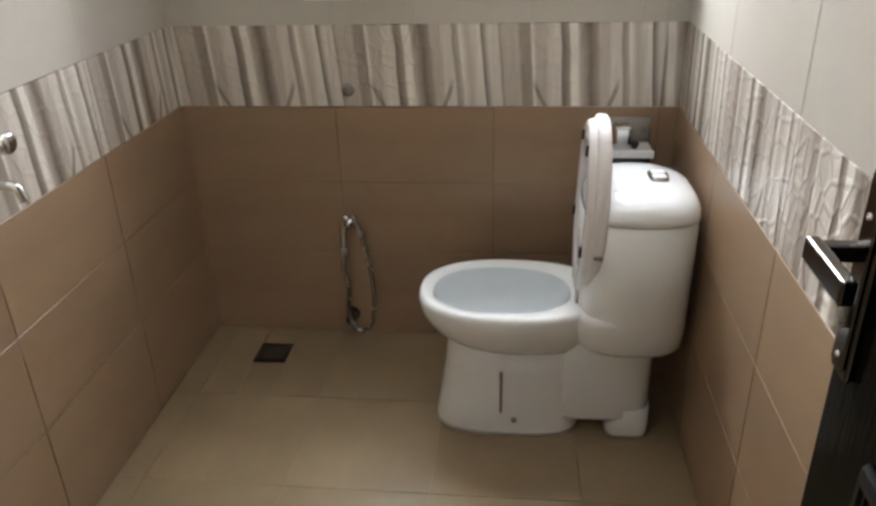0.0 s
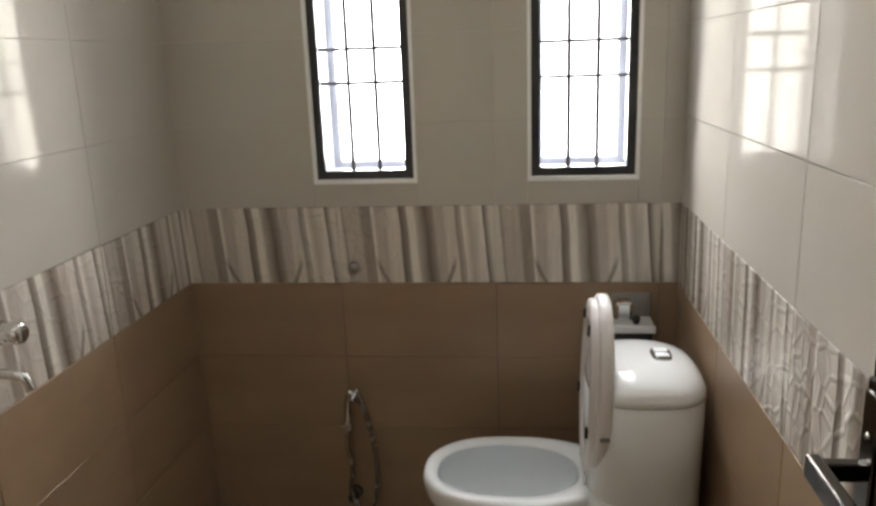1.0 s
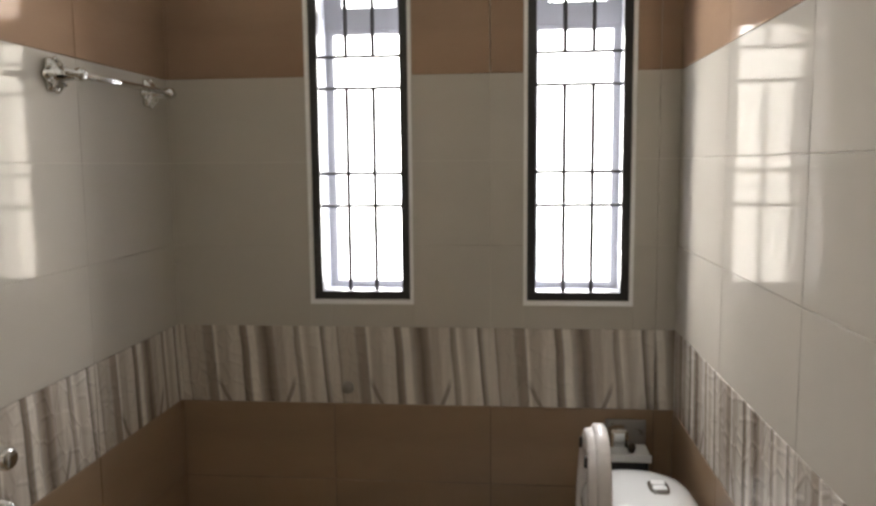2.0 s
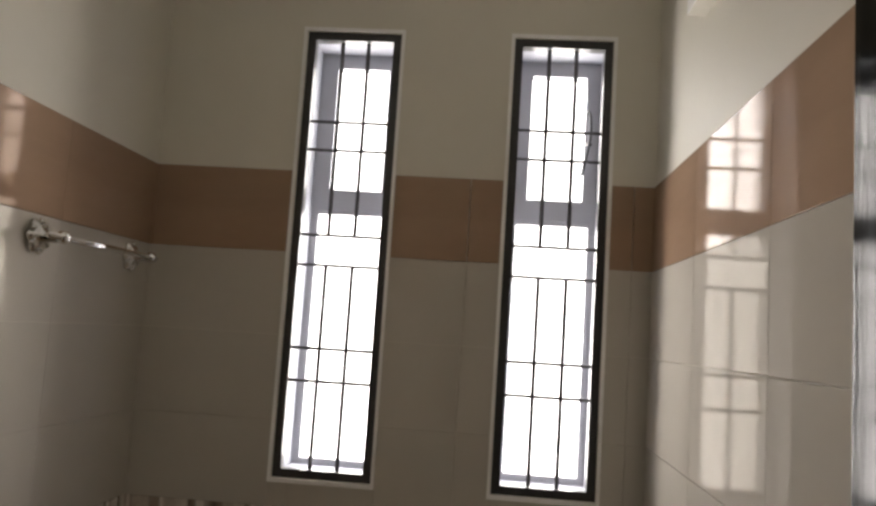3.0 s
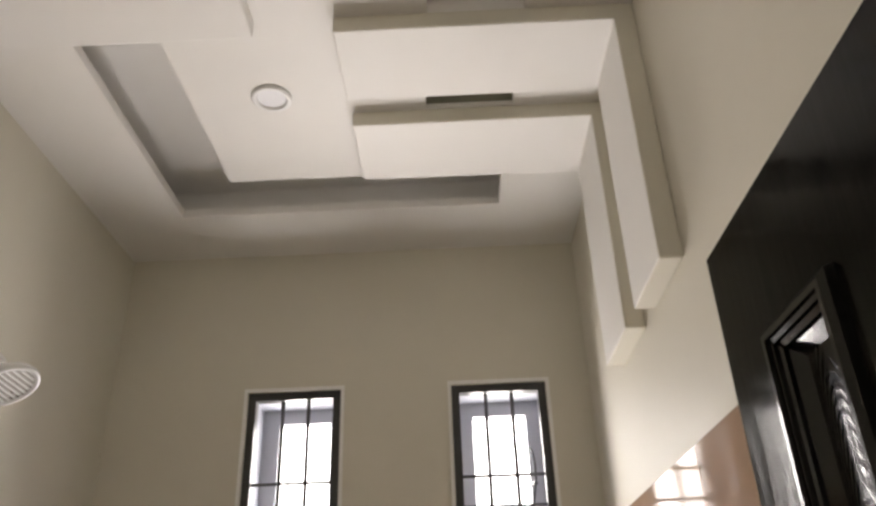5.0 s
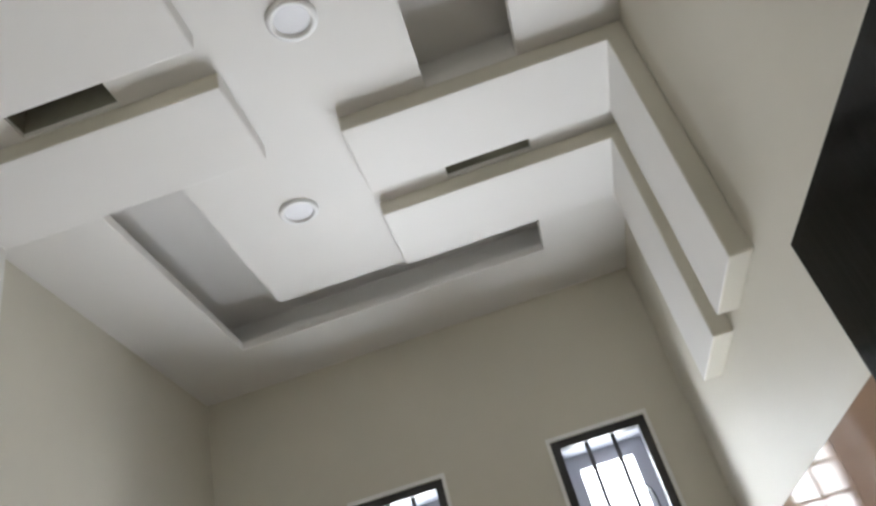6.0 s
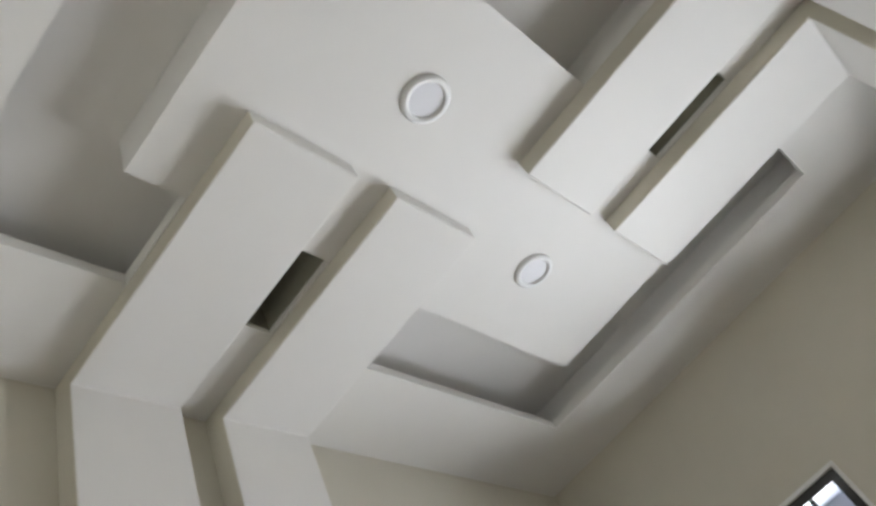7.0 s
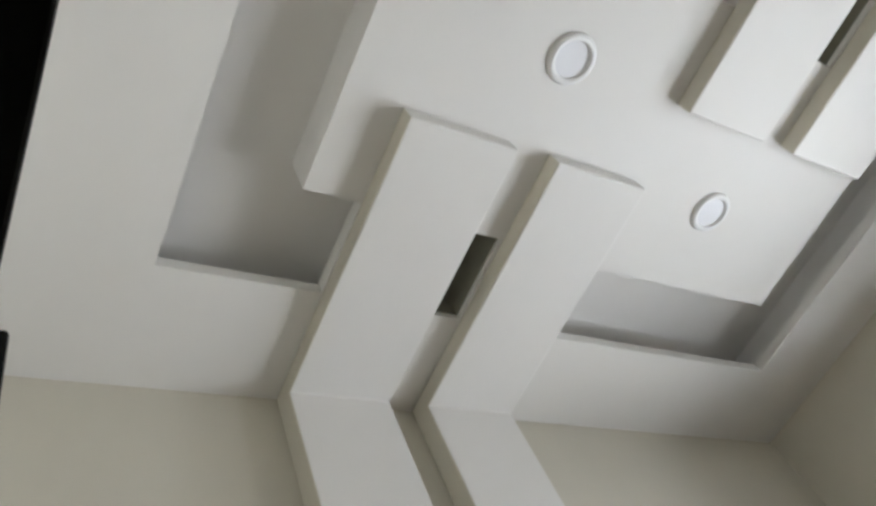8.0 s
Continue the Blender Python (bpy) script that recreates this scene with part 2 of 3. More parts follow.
def tube(bm, pts, r, n=10):
    """A round bar along points."""
    pts = [Vector(p) for p in pts]
    rings, up = [], Vector((0.31, 0.17, 0.93))
    for i, p in enumerate(pts):
        d = (pts[min(i + 1, len(pts) - 1)] - pts[max(i - 1, 0)]).normalized()
        if abs(d.dot(up)) > 0.95:
            up = Vector((1, 0.1, 0))
        a = d.cross(up).normalized()
        b = d.cross(a)
        rr = r[i] if hasattr(r, "__len__") else r
        rings.append([p + a * rr * math.cos(2 * math.pi * k / n) + b * rr * math.sin(2 * math.pi * k / n) for k in range(n)])
    return loft(bm, rings)


def curve_points(ctrl, n=8):
    """A smooth line through control points."""
    c = [Vector(p) for p in ctrl]
    c = [2 * c[0] - c[1]] + c + [2 * c[-1] - c[-2]]
    out = []
    for i in range(1, len(c) - 2):
        for k in range(n):
            t = k / n
            out.append(0.5 * (2 * c[i] + (c[i + 1] - c[i - 1]) * t + (2 * c[i - 1] - 5 * c[i] + 4 * c[i + 1] - c[i + 2]) * t * t
                              + (3 * c[i] - c[i - 1] - 3 * c[i + 1] + c[i + 2]) * t ** 3))
    out.append(c[-2])
    return out


# ---------------------------------------------------------------- walls, floor
BT = YB + T                      # plaster plane behind the tiles
WT = 0.24                        # thickness of the outer wall

holes = [(a, b, WZ0, WZ1) for a, b in WINDOWS]
us = sorted([XL - 0.2, XR + 0.2] + [v for w in WINDOWS for v in w])
wall_back = part("wall_north", cells(bmesh.new(), us, [-0.13, WZ0, WZ1, H + 0.3], holes,
                 lambda bm, a, b, c, d: box(bm, a, b, BT, BT + WT, c, d)), PLASTER)
setting(wall_back, "cream painted wall with two narrow window openings", "wall")
wall_left = part("wall_west", boxed(XL - T - 0.15, XL - T, YN - 0.23, BT, -0.13, H + 0.3), PLASTER)
setting(wall_left, "cream painted wall, tiled below", "wall")
wall_right = part("wall_east", boxed(XR + T, XR + T + 0.15, YN - 0.23, BT, -0.13, H + 0.3), PLASTER)
setting(wall_right, "cream painted wall, tiled below", "wall")
DX0, DX1, DZ1 = -0.262, 0.505, 2.266   # doorway
wall_near = part("wall_south", cells(bmesh.new(), [XL - T, DX0 - 0.0, DX1, XR + T], [-0.13, DZ1, H + 0.3], [(DX0, DX1, -1, DZ1)],
                 lambda bm, a, b, c, d: box(bm, a, b, YN - 0.23, YN, c, d)), PLASTER)
setting(wall_near, "cream painted wall with the doorway", "wall")
floor = part("floor", boxed(XL - T, XR + T, YN - 0.23, BT, FZ - 0.1, FZ - 0.003), GROUT)
part('bed', boxed(XL - T, XR + T, YN - 0.23, BT, FZ - 0.003, FZ - 0.0022), FLOOR, floor)
setting(floor, "beige floor tiles with dark thin joints", "floor")

for side_wall, bed in ((wall_back, boxed(XL - T, XR + T, BT - 0.003, BT + 0.01, FZ, 0.813)), (wall_left, boxed(XL - T - 0.01, XL - T + 0.003, YN, BT, FZ, 0.813)),
                       (wall_right, boxed(XR + T - 0.003, XR + T + 0.01, YN, BT, FZ, 0.813))):
    part("grout", bed, GROUT, side_wall, "dark brown joints")

# ---------------------------------------------------------------- ceiling
LIP, RD, UNDER = 0.03, 0.15, 0.09     # lip of the recesses, their full depth, the undercut behind the lip
REC = [(-0.730, -0.519, 1.888, 2.693), (-0.519, 0.098, 2.498, 2.693), (0.098, 0.314, 2.470, 2.693),
       (-0.712, 0.340, 0.923, 1.136), (-0.712, -0.493, 1.136, 1.256), (0.117, 0.340, 1.136, 1.842)]
UP = [(-0.730 - UNDER, -0.519, 1.888, 2.693 + UNDER), (-0.519, 0.098, 2.498, 2.693 + UNDER), (0.098, 0.314 + UNDER, 2.470, 2.693 + UNDER),
      (-0.712 - UNDER, 0.340 + UNDER, 0.923 - UNDER, 1.136), (-0.712 - UNDER, -0.493, 1.136, 1.290), (0.117, 0.340 + UNDER, 1.136, 1.870)]
VENT = [(-0.720, -0.501, 1.508, 1.598), (0.098, 0.331, 2.092, 2.184)]


def layer(bm, z0, z1, open_parts):
    """One board layer of the ceiling, with openings."""
    xs = sorted({XL - T, XR + T} | {v for r in open_parts for v in r[:2]})
    ys = sorted({YN, BT} | {v for r in open_parts for v in r[2:]})
    cells(bm, xs, ys, open_parts, lambda m, a, b, c, d: box(m, a, b, c, d, z0, z1))


bm = bmesh.new()
layer(bm, H, H + LIP, REC + VENT)
layer(bm, H + LIP, H + RD, UP + VENT)
layer(bm, H + RD, H + RD + 0.03, VENT)
for a, b_, c, d in UP[3:]:               # the recess over the door is shallower
    box(bm, a, b_, c, d, H + 0.108, H + RD)
ceiling = part("ceiling", bm, CEILING)
setting(ceiling, "white stepped false ceiling with angular recesses and slots", "ceiling")
void = part("ceiling_void", boxed(XL - T, XR + T, YN, BT, H + RD + 0.17, H + RD + 0.2), HOLLOW_SHADE)
setting(void, "board above the ceiling slots, coloured dark like unlit space", "ceiling")
# thin dark strips line each slot so that its sides look unlit
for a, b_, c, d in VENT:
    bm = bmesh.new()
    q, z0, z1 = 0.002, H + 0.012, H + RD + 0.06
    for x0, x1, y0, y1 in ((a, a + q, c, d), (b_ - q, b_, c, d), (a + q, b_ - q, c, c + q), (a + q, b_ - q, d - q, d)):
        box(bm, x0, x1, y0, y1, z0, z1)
    setting(part("slot_shade", bm, HOLLOW_SHADE), "dark strips that stand in for the shade inside a ceiling slot", "ceiling slot")


def ceiling_band(y0, y1, side, end_x):
    """A flat board that runs under the ceiling and turns down the side wall."""
    t, low = 0.046, 2.431
    tw = 0.056 if side < 0 else 0.042
    bm = bmesh.new()
    if side < 0:
        prof = [(XL - T, low), (XL - T, H), (end_x, H), (end_x, H - t), (XL + tw, H - t), (XL + tw, low)]
    else:
        prof = [(XR + T, low), (XR + T, H), (end_x, H), (end_x, H - t), (XR - tw, H - t), (XR - tw, low)]
    a = [bm.verts.new((x, y0, z)) for x, z in prof]
    b = [bm.verts.new((x, y1, z)) for x, z in prof]
    n = len(prof)
    for i in range(n):
        bm.faces.new((a[i], a[(i + 1) % n], b[(i + 1) % n], b[i]))
    for v in (a, b):
        bm.faces.new((v[0], v[1], v[4], v[5]))
        bm.faces.new((v[1], v[2], v[3], v[4]))
    ob = part("ceiling_band", bm, CEILING)
    # the edges and the lower end of the board take the darker cream of the walls
    ob.data.materials.append(PLASTER)
    for p in ob.data.polygons:
        p.material_index = 1 if abs(p.normal.y) > 0.9 or p.center.z < low + 0.01 else 0
    m = ob.modifiers.new("edge", "BEVEL")
    m.width, m.segments, m.limit_method = 0.004, 2, "ANGLE"
    return tagged(setting(ob, "white board band under the ceiling, bent down the wall", "ceiling band"), group="bands under the ceiling")


for y0, y1, side, ex in ((1.257, 1.501, -1, -0.285), (1.603, 1.849, -1, -0.285), (1.840, 2.085, 1, -0.101), (2.189, 2.455, 1, -0.101)):
    ceiling_band(y0, y1, side, ex)


def downlight(x, y):
    ob = thing("downlight", "round white recessed ceiling downlight, switched off", "downlight", (x, y, H), "ceiling downlights")
    part("ring", lathe(bmesh.new(), [(0.037, 0.004), (0.037, -0.005), (0.040, -0.009), (0.047, -0.009), (0.052, -0.005), (0.053, 0.0)], 40), PLASTIC, ob, smooth=True)
    part("disc", lathe(bmesh.new(), [(0.0, -0.003), (0.037, -0.003), (0.037, -0.0005), (0.0, -0.0005)], 40), LENS, ob, "frosted pale disc")
    return ob


downlight(-0.304, 2.113)
downlight(-0.095, 1.543)


# ---------------------------------------------------------------- windows
def window(name, x0, x1):
    w = setting(new(name), "narrow tall window with a black frame and iron grille", "window")
    xc, zc = (x0 + x1) / 2, (WZ0 + WZ1) / 2
    w.location = (xc, YB, WZ0)
    hw, hh, f = (x1 - x0) / 2, WZ1 - WZ0, 0.026

    def ring(bm, y0, y1, a, b, c, d, ft, fb, fl, fr):
        box(bm, a, a + fl, y0, y1, c, d)
        box(bm, b - fr, b, y0, y1, c, d)
        box(bm, a + fl, b - fr, y0, y1, c, c + fb)
        box(bm, a + fl, b - fr, y0, y1, d - ft, d)
        return bm
    part("plaster_edge", ring(bmesh.new(), -0.003, 0.05, -hw - 0.012, hw + 0.012, -0.014, hh + 0.012, 0.011, 0.013, 0.011, 0.011), REVEAL, w, "white plaster lip")
    part("window_frame", ring(bmesh.new(), 0.010, 0.045, -hw, hw, 0, hh, f, f, f, f), FRAME, w)
    part("reveal", ring(bmesh.new(), 0.046, 0.235, -hw + 0.001, hw - 0.001, 0.001, hh - 0.001, 0.012, 0.012, 0.012, 0.012), LINING, w, "pale inner lining, greyed against the glare of the lamp")
    zt = 2.047 - WZ0
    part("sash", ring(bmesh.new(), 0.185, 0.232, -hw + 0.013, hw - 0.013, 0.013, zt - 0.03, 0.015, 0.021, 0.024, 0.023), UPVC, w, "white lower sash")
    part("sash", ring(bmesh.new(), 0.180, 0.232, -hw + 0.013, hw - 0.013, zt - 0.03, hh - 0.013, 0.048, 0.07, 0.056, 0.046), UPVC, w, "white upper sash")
    part("pane", boxed(-hw + 0.03, hw - 0.03, 0.206, 0.210, 0.026, zt - 0.045), GLASS, w).visible_shadow = False
    part("pane", boxed(-hw + 0.05, hw - 0.06, 0.206, 0.210, zt + 0.03, hh - 0.055), GLASS, w).visible_shadow = False
    r, yb = 0.0068, 0.028
    iw = hw - f
    for z in (1.449, 1.551, 1.814, 1.910, 2.187, 2.280):
        part("grille_bar", tube(bmesh.new(), [(-iw, yb, z - WZ0), (iw, yb, z - WZ0)], r * 0.8, 8), BAR, w)
    for k in (-1, 1):
        for z0, z1 in ((WZ0 + f, 1.815), (1.909, WZ1 - f)):
            part("grille_bar", tube(bmesh.new(), [(k * iw / 3, yb + 0.008, z0 - WZ0), (k * iw / 3, yb + 0.008, z1 - WZ0)], r, 8), BAR, w)
    return w


for i, (a, b) in enumerate(WINDOWS):
    pane_frame = window("window_%d" % (i + 1), a, b)
part("sash_handle", tube(bmesh.new(), curve_points([(0.088, 0.182, 1.02), (0.100, 0.145, 1.08), (0.110, 0.135, 1.15), (0.106, 0.145, 1.22), (0.096, 0.182, 1.25)]), 0.005, 8), BAR, pane_frame, "dark bent sash handle", smooth=True)
part("stay", tube(bmesh.new(), [(0.112, 0.145, 1.12), (0.098, 0.182, 1.13)], 0.006, 8), BAR, pane_frame)

# ---------------------------------------------------------------- door
def panel_ring(bm, a, b, c, e, steps, back):
    """A mitred moulding round the opening a..b, c..e; steps are (inset, depth) from its outer edge inwards."""
    ring = lambda d, x: [(x, a + d, c + d), (x, b - d, c + d), (x, b - d, e - d), (x, a + d, e - d)]
    return loft(bm, [ring(0, back)] + [ring(d, x) for d, x in steps] + [ring(steps[-1][0], back)], False, False)


def door():
    d = setting(new("door_1"), "open black glossy wooden panel door with lever handle", "door")
    face, y0, y1, top = 0.461, 0.672, 1.403, 2.202
    d.location = (face, y0, 0.008)
    w, h, t = y1 - y0, top - 0.008, 0.04
    bm = bmesh.new()
    cols = [(0.121, 0.277), (w - 0.277, w - 0.121)]
    panels = [(u0, u1, z0, z1) for u0, u1 in cols for z0, z1 in ((0.22, 0.90), (1.23, 1.703), (1.820, 2.050))]
    us_, ws_ = sorted({0, w} | {v for p in panels for v in p[:2]}), sorted({0, h} | {v for p in panels for v in p[2:]})
    cells(bm, us_, ws_, panels, lambda bm, a, b, c, e: box(bm, 0, t, a, b, c, e))
    bmesh.ops.remove_doubles(bm, verts=bm.verts, dist=0.0005)
    part("leaf", bm, DOOR, d)
    steps = [(0.0, 0.0), (0.003, -0.008), (0.010, -0.013), (0.016, -0.013), (0.017, -0.009), (0.022, -0.008), (0.023, -0.004), (0.029, -0.002), (0.030, 0.003), (0.042, 0.013)]
    for a, b, c, e in panels:
        part("panel", boxed(0.013, t - 0.013, a - 0.008, b + 0.008, c - 0.008, e + 0.008), PANEL, d, "glossy panel with arched wood grain")
        part("moulding", panel_ring(bmesh.new(), a, b, c, e, steps, 0.02), TRIM, d)
        part("moulding", panel_ring(bmesh.new(), a, b, c, e, [(i, t - x) for i, x in steps], t - 0.02), TRIM, d)
    # long plate with lever and lock cylinder
    hy, hz = 1.374 - y0, 1.092
    hd = part("door_handle", boxed(-0.009, -0.0005, hy - 0.021, hy + 0.021, 0.945, 1.187, bevel=0.003), NICKEL, d, "dark nickel lever handle on a long plate")
    part("plate_face", boxed(-0.013, -0.008, hy - 0.015, hy + 0.015, 0.957, 1.175, bevel=0.002), NICKEL, hd)
    part("stub", boxed(-0.056, -0.012, hy - 0.009, hy + 0.009, hz - 0.010, hz + 0.010, bevel=0.004), NICKEL, hd)
    part("lever", boxed(-0.067, -0.052, hy - 0.094, hy + 0.010, hz - 0.013, hz + 0.013, bevel=0.003), NICKEL, hd)
    part("cylinder", boxed(-0.020, -0.012, hy - 0.008, hy + 0.008, 1.005, 1.035, bevel=0.004), STEEL, hd, "grey lock cylinder")
    for z in (0.970, 1.130):
        part("screw", lathe(bmesh.new(), [(0.0, 0.003), (0.0035, 0.002), (0.0045, 0.0)], 12, pose(-0.013, hy, z, 0, -90)), CHROME, hd, "small bright screw head")
    part("edge_lock", boxed(0.008, 0.032, w - 0.001, w + 0.002, hz - 0.10, hz + 0.10), STEEL, d, "steel lock plate")
    return d


door()
frame_m = bmesh.new()
box(frame_m, DX0, DX0 + 0.032, YN - 0.14, YN + 0.014, FZ, DZ1 - 0.03, bevel=0.003)
box(frame_m, DX0 + 0.004, DX0 + 0.04, YN - 0.14, YN + 0.002, FZ, DZ1, bevel=0.003)
box(frame_m, DX1 - 0.04, DX1, YN - 0.14, YN + 0.002, FZ, DZ1, bevel=0.003)
box(frame_m, DX0 + 0.04, DX1 - 0.04, YN - 0.14, YN + 0.002, DZ1 - 0.04, DZ1, bevel=0.003)
door_frame = part("door_frame", frame_m, DOOR)
setting(door_frame, "black glossy wooden door frame in the near wall", "door frame")

# ---------------------------------------------------------------- hall behind the camera
hall = bmesh.new()
hx0, hx1, hy0, hy1 = -1.8, 2.4, -2.7, YN - 0.23
box(hall, hx0 - 0.1, hx0, hy0, hy1, FZ - 0.05, 3.0)
box(hall, hx1, hx1 + 0.1, hy0, hy1, FZ - 0.05, 3.0)
cells(hall, [hx0, 0.25, 1.75, hx1], [FZ - 0.05, 0.85, 2.35, 3.0], [(0.25, 1.75, 0.85, 2.35)], lambda bm, a, b, c, d: box(bm, a, b, hy0 - 0.1, hy0, c, d))
box(hall, hx0, XL - T - 0.15, hy1 - 0.1, hy1, FZ - 0.05, 3.0)
box(hall, XR + T + 0.15, hx1, hy1 - 0.1, hy1, FZ - 0.05, 3.0)
setting(part("wall_hall", hall, HALL), "plain cream walls of the hall outside the door", "wall")
setting(part("floor_hall", boxed(hx0, hx1, hy0, hy1, FZ - 0.1, FZ - 0.002), HALLFLOOR), "pale hall floor", "floor")
setting(part("ceiling_hall", boxed(hx0, hx1, hy0, hy1, 3.0, 3.1), CEILING), "plain white hall ceiling", "ceiling")


# ---------------------------------------------------------------- toilet
def egg(cx, cy, z, front, back, half, n=40, power=2.3):
    """A ring that is longer to the front (-x) than to the back."""
    out = []
    for i in range(n):
        a = 2 * math.pi * i / n
        c, s = math.cos(a), math.sin(a)
        ex = 2 / power
        px = math.copysign(abs(c) ** ex, c)
        py = math.copysign(abs(s) ** ex, s)
        out.append((cx + (px * back if px > 0 else px * front), cy + py * half, z))
    return out


def toilet():
    ox, oy = 0.0, 2.568
    t = thing("toilet", "white glazed one-piece toilet with raised lid, near the wall", "toilet", (ox, oy, FZ))
    t.scale.z = 1.03
    # bowl: outside up to the rim, over it, then down inside
    S = 1.028
    rings = [egg(0.11, 0, 0.255, 0.185, 0.25, 0.118), egg(0.10, 0, 0.275, 0.212, 0.26, 0.138), egg(0.088, 0, 0.305, 0.236, 0.27, 0.163),
             egg(0.078, 0, 0.35, 0.252, 0.28, 0.184), egg(0.075, 0, 0.385, 0.255, 0.28, 0.19), egg(0.075, 0, 0.398, 0.25, 0.276, 0.186),
             egg(0.07, 0, 0.402, 0.238, 0.262, 0.174), egg(0.06, 0, 0.400, 0.205, 0.20, 0.150), egg(0.06, 0, 0.39, 0.198, 0.193, 0.143)]
    part("bowl", loft(bmesh.new(), [[(x, y, z * S) for x, y, z in r] for r in rings], True, False), CHINA, t, smooth=True)
    # the inside has a greyer, bluer china than the outside
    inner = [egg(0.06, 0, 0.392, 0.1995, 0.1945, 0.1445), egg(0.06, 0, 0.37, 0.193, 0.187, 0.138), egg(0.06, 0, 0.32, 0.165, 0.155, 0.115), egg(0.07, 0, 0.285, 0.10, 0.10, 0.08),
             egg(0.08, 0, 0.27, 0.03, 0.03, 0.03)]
    part("basin", loft(bmesh.new(), [[(x, y, z * S) for x, y, z in r] for r in inner], False, True), BASIN, t, "inside of the bowl in greyer blue-white china", smooth=True)
    ped = [egg(0.10, 0, 0.0, 0.238, 0.195, 0.134, power=3), egg(0.10, 0, 0.015, 0.236, 0.195, 0.134, power=3), egg(0.10, 0, 0.10, 0.222, 0.20, 0.126, power=3),
           egg(0.10, 0, 0.20, 0.205, 0.24, 0.120, power=2.8), egg(0.10, 0, 0.275, 0.195, 0.28, 0.124, power=2.6)]
    part("pedestal", loft(bmesh.new(), ped), CHINA, t, smooth=True)
    trap = [egg(0.35, 0, zz, 0.16, 0.14, hw, power=4) for zz, hw in ((0.055, 0.116), (0.065, 0.119), (0.15, 0.120), (0.24, 0.122), (0.31, 0.13))]
    part("trapway", loft(bmesh.new(), trap), CHINA, t, smooth=True)
    foot = [egg(0.425, 0, zz, 0.062, 0.066, hw, power=5) for zz, hw in ((0.0, 0.116), (0.012, 0.118), (0.09, 0.118))]
    part("rear_foot", loft(bmesh.new(), foot), CHINA, t, smooth=True)
    # raised dark strip drawn for the shaded line of a groove
    part("groove_shade", boxed(0.058, 0.066, -0.1290, -0.116, 0.075, 0.21, bevel=0.002), STEEL, t, "dark strip that stands in for the shade in a moulded groove")
    part("bolt_cap", lathe(bmesh.new(), [(0.0, 0.006), (0.007, 0.005), (0.009, 0)], 14, pose(0.10, -0.130, 0.055, 90)), STEEL, t)
    # cistern
    tank = [egg(0.408, 0, z, f + 0.002, 0.156, h, power=p) for z, f, h, p in ((0.285, 0.10, 0.13, 2.6), (0.292, 0.118, 0.155, 2.8), (0.31, 0.134, 0.172, 3.0), (0.36, 0.143, 0.183, 3.2),
                                                                     (0.50, 0.14, 0.188, 3.2), (0.674, 0.137, 0.192, 3.2))]
    deck = [egg(0.375, 0, z, f, 0.10, h, power=p) for z, f, h, p in ((0.262, 0.10, 0.105, 2.6), (0.28, 0.12, 0.130, 2.8), (0.31, 0.125, 0.152, 3.2), (0.36, 0.125, 0.178, 4.0), (0.395, 0.118, 0.185, 4.5), (0.409, 0.113, 0.182, 4.5), (0.4125, 0.105, 0.174, 4.5))]
    part("deck", loft(bmesh.new(), deck), CHINA, t, smooth=True)
    part("cistern", loft(bmesh.new(), tank), CHINA, t, smooth=True)
    lid = [egg(0.408, 0, z, f + 0.002, b + 0.017, h, power=p) for z, f, b, h, p in ((0.6765, 0.134, 0.138, 0.189, 3.2), (0.679, 0.138, 0.142, 0.193, 3.2), (0.694, 0.136, 0.140, 0.191, 3.0),
                                                                    (0.709, 0.129, 0.132, 0.182, 2.7), (0.724, 0.113, 0.116, 0.162, 2.5), (0.734, 0.088, 0.092, 0.13, 2.3), (0.740, 0.055, 0.06, 0.085, 2.2), (0.742, 0.02, 0.02, 0.03, 2.0))]
    part("cistern_lid", loft(bmesh.new(), lid), CHINA, t, smooth=True)
    fb = part("flush_button", loft(bmesh.new(), [egg(0.462, 0, z, r, r, w, power=3.5) for z, r, w in ((0.730, 0.026, 0.040), (0.744, 0.026, 0.040), (0.747, 0.022, 0.036))]), SATIN, t, "oval chrome flush button", smooth=False)
    for s in (-1, 1):
        part("button_half", loft(bmesh.new(), [egg(0.462, s * 0.0165, z, 0.018, 0.018, 0.014, power=4) for z in (0.7465, 0.7495)]), SILVER, fb)
    part("badge", boxed(0.290, 0.315, -0.1885, -0.180, 0.588, 0.598, bevel=0.003), STEEL, t, "small grey badge")
    # raised lid and seat
    lidm = bmesh.new()
    def seat_ring(x, s, z0=0.41):
        out = []
        for i in range(40):
            a = 2 * math.pi * i / 40
            c, sn = math.cos(a), math.sin(a)
            out.append((x, sn * 0.185 * s, z0 + 0.245 + c * 0.245 * s))
        return out
    rings = [seat_ring(0.004, 0.9), seat_ring(0.0, 0.96), seat_ring(0.006, 1.0), seat_ring(0.028, 1.0), seat_ring(0.036, 0.96), seat_ring(0.038, 0.85)]
    seat = part("seat_lid", loft(lidm, rings), SEAT, t, "raised white lid with seat", smooth=True)
